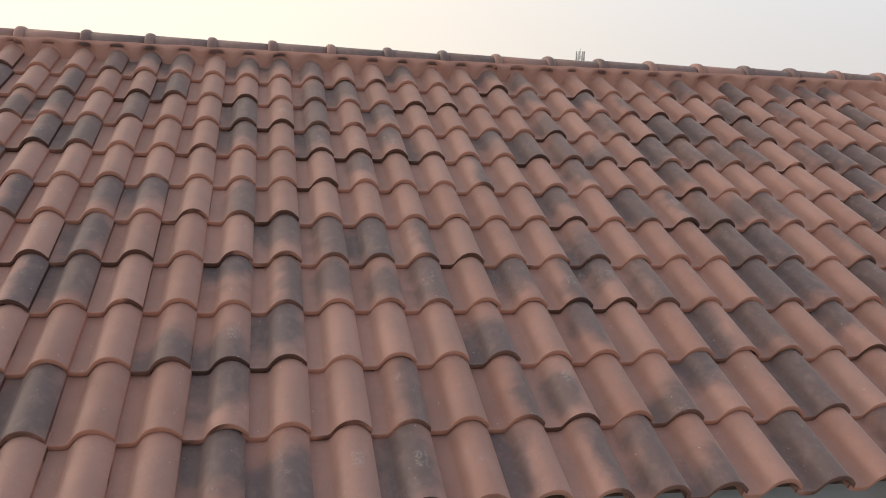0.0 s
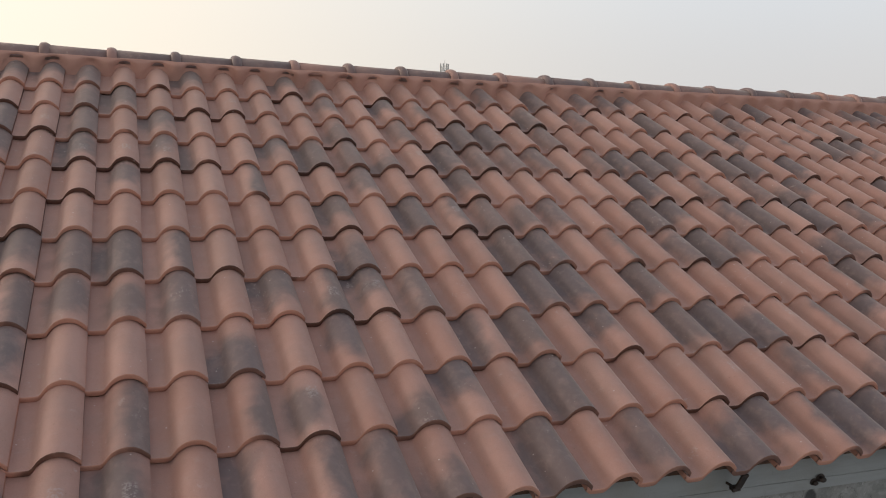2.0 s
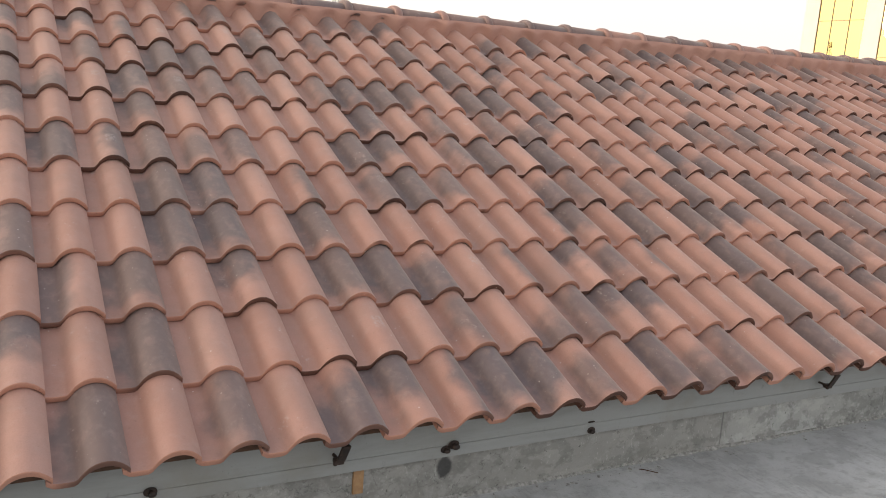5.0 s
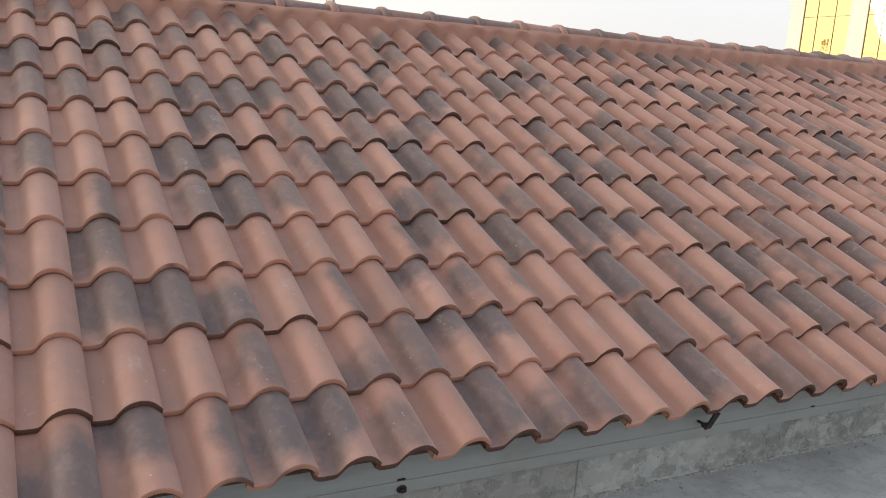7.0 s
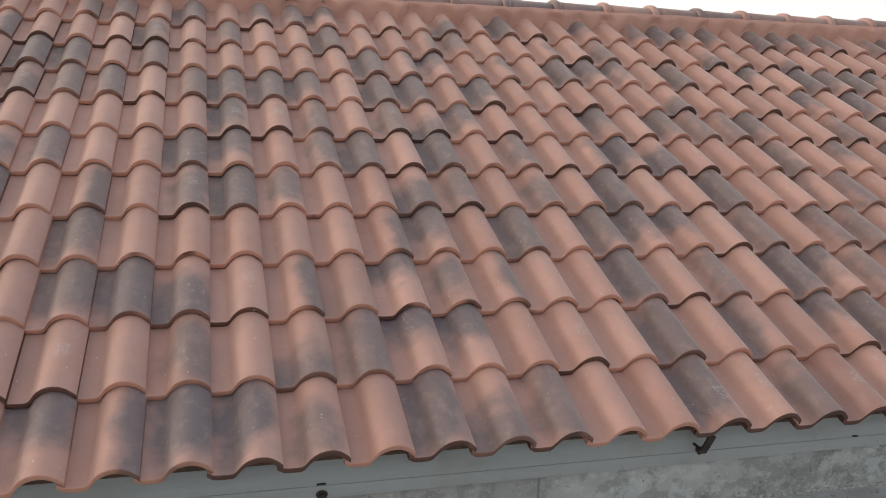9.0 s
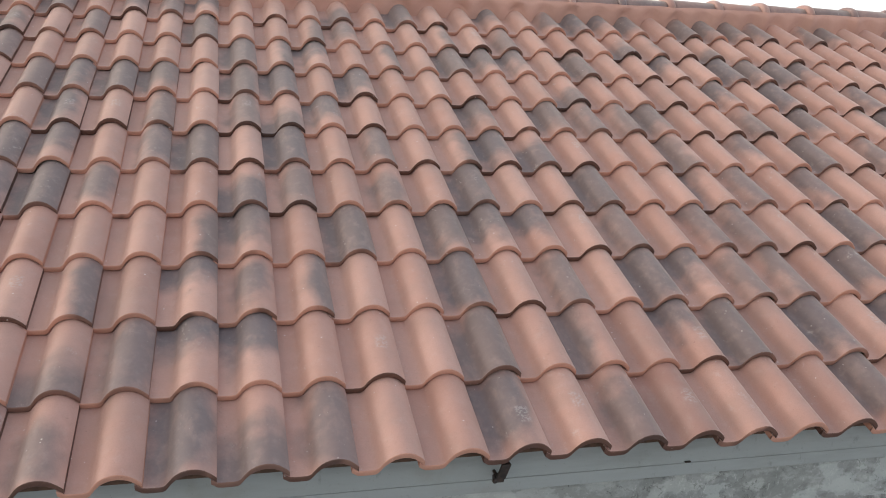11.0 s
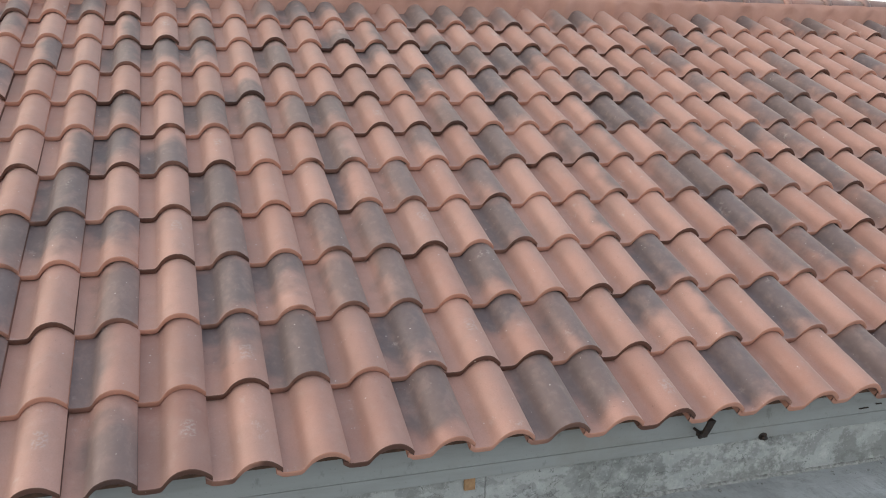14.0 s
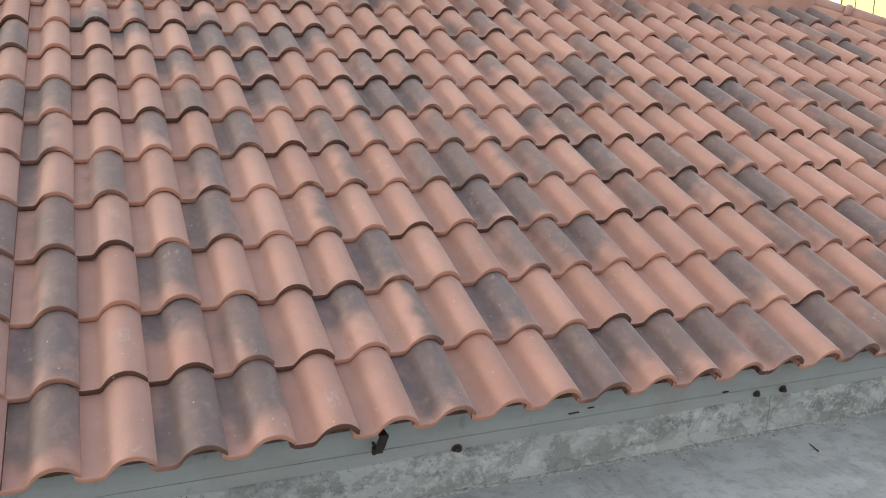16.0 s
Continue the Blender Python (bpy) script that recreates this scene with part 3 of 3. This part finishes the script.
cap_meshes = []
for n, (flash, chance) in enumerate([((0.5, 0.5, 0.90, 3, 3, 0), 0.1), ((0.5, 0.5, 0.72, 3, 3, 0.2), 0.45), ((0.5, 0.5, 0.25, 3, 3, 0.6), 0.75)]):
    bm = barrel(bmesh.new(), [(0.0, 0.112), (CAP_STEP + 0.02, 0.100)])
    me = bpy.data.meshes.new("ridge_cap_body")
    bm.to_mesh(me)
    bm.free()
    me.materials.append(CLAY)
    me.polygons.foreach_set("use_smooth", [len(f.vertices) == 4 for f in me.polygons])
    add_simple_attributes(me, flash, chance)
    bm = barrel(bmesh.new(), [(-0.030, 0.111), (-0.027, 0.121), (-0.018, 0.129), (-0.004, 0.132), (0.008, 0.131), (0.020, 0.125), (0.031, 0.113)], 0.022)
    co = bpy.data.meshes.new("ridge_cap_collar")
    bm.to_mesh(co)
    bm.free()
    co.materials.append(CLAY)
    co.polygons.foreach_set("use_smooth", [len(f.vertices) == 4 for f in co.polygons])
    add_simple_attributes(co, flash, chance)
    cap_meshes.append((me, co))
cap_rng = random.Random(11)
k0, k1 = math.ceil((X_WEST - CAP_X0) / CAP_STEP), math.floor((RIDGE_END - CAP_X0) / CAP_STEP) + 1
for k in range(k0, k1):
    me, co = cap_meshes[cap_rng.choice((0, 0, 1, 1, 1, 2))]
    cap = new("ridge_cap", me)
    cap.parent = tiled_roof
    cap.matrix_basis = pose(CAP_X0 + k * CAP_STEP, RIDGE_Y + cap_rng.uniform(-0.003, 0.003), ridge_z(CAP_X0 + k * CAP_STEP) - 0.0807 + cap_rng.uniform(-0.002, 0.002), 0, cap_rng.uniform(-0.3, 0.3), 0)
    collar = new("collar", cap_meshes[2][1] if cap_rng.random() < 0.3 else co)
    collar.parent = cap

# the hip at the east end: boarding of the end slope, mortar and caps running down to the corner
HIP_RUN = RIDGE_Y - 0.10
bm = bmesh.new()
a, b, c = (RIDGE_END, RIDGE_Y, LOW + RIDGE_Y * SP / CP), (RIDGE_END + HIP_RUN, 0.10, LOW + 0.10 * SP / CP), (RIDGE_END + HIP_RUN, 2 * RIDGE_Y - 0.10, LOW + 0.10 * SP / CP)
d = (RIDGE_END, 0.18, LOW + 0.18 * SP / CP)
e = (RIDGE_END, 2 * RIDGE_Y - 0.18, LOW + 0.18 * SP / CP)
top = [bm.verts.new(p) for p in (a, b, c, d, e)]
low = [bm.verts.new((p[0], p[1], p[2] - 0.04)) for p in (a, b, c, d, e)]
for f in ((0, 1, 2), (0, 3, 1), (0, 2, 4)):
    bm.faces.new([top[k] for k in f])
    bm.faces.new([low[k] for k in f[::-1]])
for k, m in ((3, 1), (1, 2), (2, 4)):
    bm.faces.new((top[k], low[k], low[m], top[m]))
bmesh.ops.recalc_face_normals(bm, faces=bm.faces)
part("hip_boarding", bm, DARK_WOOD, tiled_roof)

bm = bmesh.new()
rings = []
for k in range(140):
    u = -0.02 + HIP_RUN * k / 139
    wob = noise.noise((u * 3, 7, 0)) * 0.02 + noise.noise((u * 11, 8, 0)) * 0.008
    hx, hy = RIDGE_END + u, RIDGE_Y - u
    ring = []
    for s, h in ((0.135 + wob, -0.07), (0.128 + wob, -0.004), (0.124, 0.026 + wob * 0.3), (0.108, 0.048), (0.0, 0.055), (-0.10, 0.045), (-0.20, 0.0), (-0.20, -0.10)):
        x, y = hx - s * 0.7071, hy - s * 0.7071
        drop = min(hy, hy - abs(s) * 0.7071)
        ring.append(bm.verts.new((x, y, EAVE_Z + drop * SP / CP + h)))
    rings.append(ring)
for a, b in zip(rings, rings[1:]):
    for k in range(8):
        bm.faces.new((a[k], b[k], b[(k + 1) % 8], a[(k + 1) % 8]))
bm.faces.new(rings[0])
bm.faces.new(rings[-1][::-1])
bmesh.ops.recalc_face_normals(bm, faces=bm.faces)
part("hip_mortar", bm, MORTAR, tiled_roof, "red-brown mortar bed along the hip", smooth=True)
hip_fall = math.degrees(math.atan(SP / CP / math.sqrt(2)))
for k in range(12):
    u = -0.04 + k * CAP_STEP * math.cos(radians(hip_fall)) / math.sqrt(2)
    me, co = cap_meshes[cap_rng.choice((0, 1, 2, 2))]
    cap = new("ridge_cap", me)
    cap.parent = tiled_roof
    cap.matrix_basis = Matrix.Translation((RIDGE_END + u, RIDGE_Y - u, EAVE_Z + (RIDGE_Y - u) * SP / CP + 0.015)) @ pose(0, 0, 0, 0, hip_fall, -45)
    collar = new("collar", co)
    collar.parent = cap

# ---------------------------------------------------------------- eave, wall and deck
WALL_Y, DECK_Z = 0.14, 0.015
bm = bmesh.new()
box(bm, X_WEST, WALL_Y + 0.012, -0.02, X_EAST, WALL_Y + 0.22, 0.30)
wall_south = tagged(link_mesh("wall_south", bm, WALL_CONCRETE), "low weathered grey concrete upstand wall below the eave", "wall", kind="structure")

eave_fascia = new("eave_fascia")
tagged(eave_fascia, "grey painted fascia board below the eave tiles", "fascia", kind="structure")
bm = bmesh.new()
box(bm, X_WEST, WALL_Y - 0.004, 0.2448, X_EAST, WALL_Y + 0.016, 0.340, 0.0008)
part("upper_board", bm, FASCIA_PAINT, eave_fascia)
bm = bmesh.new()
box(bm, X_WEST, WALL_Y - 0.008, 0.200, X_EAST, WALL_Y + 0.014, 0.2450, 0.0008)
part("lower_board", bm, FASCIA_PAINT, eave_fascia)
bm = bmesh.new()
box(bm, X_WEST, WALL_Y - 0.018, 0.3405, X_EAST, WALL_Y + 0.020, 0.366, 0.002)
eave_batten = tagged(link_mesh("eave_batten", bm, DARK_WOOD), "raw timber batten carrying the lowest tiles", "batten", kind="structure")

bm = bmesh.new()
box(bm, -14, -9, -0.30, 24, WALL_Y + 0.1, DECK_Z)
deck = tagged(link_mesh("floor", bm, DECK_CONCRETE), "bare grey trowelled concrete roof deck", "floor", kind="structure")
bm = bmesh.new()
box(bm, X_WEST, WALL_Y + 0.21, -8.0, RIDGE_END + HIP_RUN - 0.2, 2 * RIDGE_Y - WALL_Y, 0.30)
tagged(link_mesh("wall_house", bm, CREAM), "plain plastered house wall under the roof", "wall", kind="structure")
bm = bmesh.new()
box(bm, -14, -9, -8.0, 24, WALL_Y + 0.1, -0.301)
tagged(link_mesh("wall_lower", bm, CREAM), "plain plastered walls of the storey below", "wall", kind="structure")
bm = bmesh.new()
bmesh.ops.create_grid(bm, x_segments=8, y_segments=8, size=2500, matrix=Matrix.Translation((0, 0, -8.0)))
tagged(link_mesh("ground", bm, GROUND), "dry dusty ground far below", "ground", kind="structure")

# ---------------------------------------------------------------- the neighbouring block
BX = 37.4
block = new("office_building")
tagged(block, "cream plastered office building with gold reflective windows", "building")
bm = bmesh.new()
Z0, Z1 = -8.0, 16.5
piers = [(28.88, 28.03), (25.35, 24.44), (21.76, 20.85), (18.17, 17.26), (14.58, 13.6)]
for y1, y0 in piers:
    box(bm, BX, y0, Z0, BX + 0.5, y1, Z1)
spans = [(28.03, 25.35), (24.44, 21.76), (20.85, 18.17), (17.26, 14.58)]
for y1, y0 in spans:
    for za, zb in ((Z0, 2.55), (7.31, 9.3), (14.1, Z1)):
        box(bm, BX + 0.002, y0, za, BX + 0.5, y1, zb)
part("wall", bm, CREAM, block)
bm = bmesh.new()
box(bm, BX + 0.5, 13.6, Z0, BX + 14, 28.88, Z1)
part("core_wall", bm, CREAM, block)
bm = bmesh.new()
box(bm, BX - 0.22, 13.4, 7.92, BX + 0.1, 29.16, 8.10, 0.02)
box(bm, BX - 0.10, 13.5, 7.80, BX + 0.1, 29.0, 7.915, 0.02)
part("cornice", bm, CREAM, block)
bm = bmesh.new()
box(bm, BX - 0.1, 13.5, Z1, BX + 14.1, 29.0, Z1 + 0.3)
part("roof_slab", bm, CREAM, block)
bm = bmesh.new()
rod(bm, (BX - 0.07, 28.47, 8.25), (BX - 0.07, 28.47, Z1), 0.06)
part("downpipe", bm, FRAME_METAL, block)
for y1, y0 in spans:
    for zb, zt in ((2.55, 7.31), (9.3, 14.1)):
        w = new("window")
        w.parent = block
        cuts = [y1, y1 - 0.80, y1 - 1.82, y0]
        rows = [zb, zb + 1.79, zb + 3.58, zt]
        for a, b in zip(cuts, cuts[1:]):
            for c, d in zip(rows, rows[1:]):
                bm = bmesh.new()
                box(bm, BX + 0.06, b + 0.012, c + 0.012, BX + 0.08, a - 0.012, d - 0.012)
                part("pane", bm, GLASS, w)
        bm = bmesh.new()
        for y in cuts:
            box(bm, BX + 0.035, y - 0.011, zb, BX + 0.10, y + 0.011, zt)
        for z in rows:
            box(bm, BX + 0.037, y0, z - 0.011, BX + 0.098, y1, z + 0.011)
        part("window_frame", bm, FRAME_METAL, w)


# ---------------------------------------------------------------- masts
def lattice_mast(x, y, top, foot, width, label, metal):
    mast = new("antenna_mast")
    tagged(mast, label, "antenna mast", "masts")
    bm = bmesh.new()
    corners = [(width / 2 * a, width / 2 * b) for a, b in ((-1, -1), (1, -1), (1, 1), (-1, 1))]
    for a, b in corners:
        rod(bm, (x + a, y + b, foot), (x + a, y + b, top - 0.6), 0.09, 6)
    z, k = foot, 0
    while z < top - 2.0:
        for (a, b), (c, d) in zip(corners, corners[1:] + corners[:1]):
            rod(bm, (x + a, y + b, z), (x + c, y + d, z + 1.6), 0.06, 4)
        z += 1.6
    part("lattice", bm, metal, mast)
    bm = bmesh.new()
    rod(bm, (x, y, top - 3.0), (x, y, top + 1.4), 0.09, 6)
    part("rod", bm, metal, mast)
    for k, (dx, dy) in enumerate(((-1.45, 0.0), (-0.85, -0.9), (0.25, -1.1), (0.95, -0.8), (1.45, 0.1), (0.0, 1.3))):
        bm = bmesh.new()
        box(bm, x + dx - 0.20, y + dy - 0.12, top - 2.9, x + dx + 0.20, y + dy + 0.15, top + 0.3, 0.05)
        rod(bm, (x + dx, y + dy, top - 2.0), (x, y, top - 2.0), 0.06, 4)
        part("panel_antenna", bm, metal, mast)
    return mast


lattice_mast(103.3, 275.6, 27.8, -8.0, 1.7, "far grey lattice telecom mast with panel antennas", HAZED_STEEL)
lattice_mast(-334.7, 321.4, 39.9, -8.0, 1.7, "distant brown lattice telecom mast mirrored in gold windows", MIRRORED_BROWN)


# ---------------------------------------------------------------- small things on the eave wall
def gutter_hook(x):
    """A cut-off steel strap that once carried a gutter."""
    hook = new("gutter_hook")
    hook.location = (x, 0, 0)
    tagged(hook, "rusted dark steel gutter strap stub under the eave tiles", "bracket", "gutter hooks along the eave")
    bm = bmesh.new()
    box(bm, -0.015, 0.050, 0.336, 0.015, 0.100, 0.343, 0.002)
    box(bm, -0.016, 0.044, 0.276, 0.016, 0.054, 0.343, 0.002)
    for v in bm.verts:
        if v.co.z < 0.33:
            v.co.y += (0.336 - v.co.z) * 0.45
            v.co.x -= (0.336 - v.co.z) * 0.15
    part("strap", bm, STEEL, hook)
    bm = bmesh.new()
    box(bm, -0.030, 0.070, 0.266, 0.004, 0.100, 0.284, 0.004)
    rod(bm, (-0.012, 0.096, 0.276), (-0.012, WALL_Y - 0.003, 0.276), 0.006, 6)
    bmesh.ops.create_icosphere(bm, subdivisions=2, radius=0.009, matrix=Matrix.Translation((-0.028, 0.074, 0.272)))
    part("clamp", bm, STEEL, hook)
    return hook


for x in (-1.36, 1.185, 3.705, 6.25, 8.79):
    gutter_hook(x)


def bolt_stub(x, z, size):
    """A bent, cut-off rebar end with a smear of rust."""
    stub = new("rebar_stub")
    stub.location = (x, WALL_Y, z)
    tagged(stub, "cut-off dark steel rod end sticking out of the fascia", "rod end", "rod ends along the eave wall")
    bm = bmesh.new()
    rod(bm, (0, 0.004, 0), (0.002, -0.013 - size, -0.003), 0.007 + size * 0.3, 8)
    bmesh.ops.create_icosphere(bm, subdivisions=2, radius=0.009 + size * 0.5, matrix=Matrix.Translation((0.004, -0.014 - size, -0.005)) @ Matrix.Diagonal((1.3, 0.8, 0.9, 1)))
    part("rod", bm, STEEL, stub)
    bm = bmesh.new()
    bmesh.ops.create_circle(bm, cap_ends=True, segments=14, radius=0.016 + size * 0.5, matrix=Matrix.Translation((0, -0.0095, 0)) @ Matrix.Rotation(radians(90), 4, "X") @ Matrix.Diagonal((1.2, 0.9, 1, 1)))
    part("washer", bm, STEEL, stub)
    return stub


for x, z, size in ((0.56, 0.244, 0.005), (1.652, 0.246, 0.008), (1.618, 0.232, 0.003), (2.302, 0.216, 0.002), (6.552, 0.206, 0.003), (8.061, 0.224, 0.003), (7.92, 0.222, 0.001)):
    bolt_stub(x, z, size)

bm = bmesh.new()
box(bm, 1.256, WALL_Y + 0.002, 0.105, 1.296, WALL_Y + 0.016, 0.199, 0.002)
tagged(link_mesh("timber_peg", bm, WOOD), "short yellow timber strip set in the concrete wall", "timber strip")
bm = bmesh.new()
box(bm, 5.325, WALL_Y + 0.002, 0.150, 5.365, WALL_Y + 0.016, 0.199, 0.002)
tagged(link_mesh("timber_peg", bm, WOOD), "short yellow timber strip set in the concrete wall", "timber strip")



def twig(points, r):
    """A dry bent twig lying on the deck."""
    bm = bmesh.new()
    for a, b in zip(points, points[1:]):
        rod(bm, (*a, DECK_Z + r), (*b, DECK_Z + r), r, 6, r * 0.8)
    ob = link_mesh("twig", bm, DARK_WOOD, smooth=True)
    return tagged(ob, "thin dark dry twig lying on the bare concrete deck", "twig", "twigs on the deck")


twig([(8.118, 0.004), (8.112, -0.020), (8.104, -0.045), (8.098, -0.064)], 0.0028)
twig([(8.101, -0.036), (8.112, -0.052)], 0.0018)
twig([(2.560, 0.096), (2.578, 0.084), (2.596, 0.060), (2.615, 0.040)], 0.0025)

# ---------------------------------------------------------------- rough mortar along the foot of the wall
bm = bmesh.new()
rings = []
steps = int((X_EAST - X_WEST) / 0.022)
for k in range(steps + 1):
    x = X_WEST + (X_EAST - X_WEST) * k / steps
    w1 = noise.noise((x * 2.3, 2, 0)) * 0.016 + noise.noise((x * 13, 3, 0)) * 0.012 + noise.noise((x * 41, 3, 0)) * 0.006 - 0.004
    h1 = noise.noise((x * 3.1, 5, 0)) * 0.010 + noise.noise((x * 19, 6, 0)) * 0.008 + noise.noise((x * 55, 6, 0)) * 0.004
    y = WALL_Y + 0.012
    ring = [(x, y + 0.004, DECK_Z - 0.01), (x, y + 0.004, DECK_Z + 0.012 + max(h1, 0.0)), (x, y - 0.008, DECK_Z + 0.006 + max(h1, 0.0)), (x, y - 0.013 - w1 * 0.7, DECK_Z + max(h1 * 0.5, 0.001)), (x, y - 0.020 - w1, DECK_Z - 0.004)]
    rings.append([bm.verts.new(p) for p in ring])
for a, b in zip(rings, rings[1:]):
    for k in range(5):
        bm.faces.new((a[k], b[k], b[(k + 1) % 5], a[(k + 1) % 5]))
bm.faces.new(rings[0])
bm.faces.new(rings[-1][::-1])
bmesh.ops.recalc_face_normals(bm, faces=bm.faces)
tagged(link_mesh("trim", bm, FILLET), "rough cement fillet along the foot of the wall", "mortar fillet", kind="structure")

bm = bmesh.new()
crumb_rng = random.Random(21)
for k in range(420):
    r = 0.002 + 0.006 * crumb_rng.random() ** 3
    x, y = crumb_rng.uniform(-1, 12), WALL_Y - 0.02 - abs(crumb_rng.gauss(0, 0.035))
    made = bmesh.ops.create_icosphere(bm, subdivisions=1, radius=r, matrix=Matrix.Translation((x, y, DECK_Z + r * 0.5)) @ Matrix.Rotation(crumb_rng.uniform(0, 6), 4, "Z") @ Matrix.Diagonal((1.6, 0.9, 0.5, 1)))
tagged(link_mesh("rubble_crumbs", bm, FILLET), "small crumbs of cement scattered by the wall foot", "rubble", kind="stuff")


def chip(x, z, w, h):
    """A knocked-off sliver of paint in the fascia, showing dark timber."""
    bm = bmesh.new()
    box(bm, x - w / 2, WALL_Y - 0.0125, z - h / 2, x + w / 2, WALL_Y - 0.004, z + h / 2, 0.0015)
    for v in bm.verts:
        v.co.z += (v.co.x - x) * 0.04
    part("chip", bm, STEEL, eave_fascia)


for x, z, w, h in ((7.035, 0.268, 0.045, 0.003), (7.11, 0.279, 0.028, 0.0025), (7.756, 0.252, 0.030, 0.004), (4.42, 0.250, 0.022, 0.005), (2.30, 0.252, 0.03, 0.004)):
    chip(x, z, w, h)
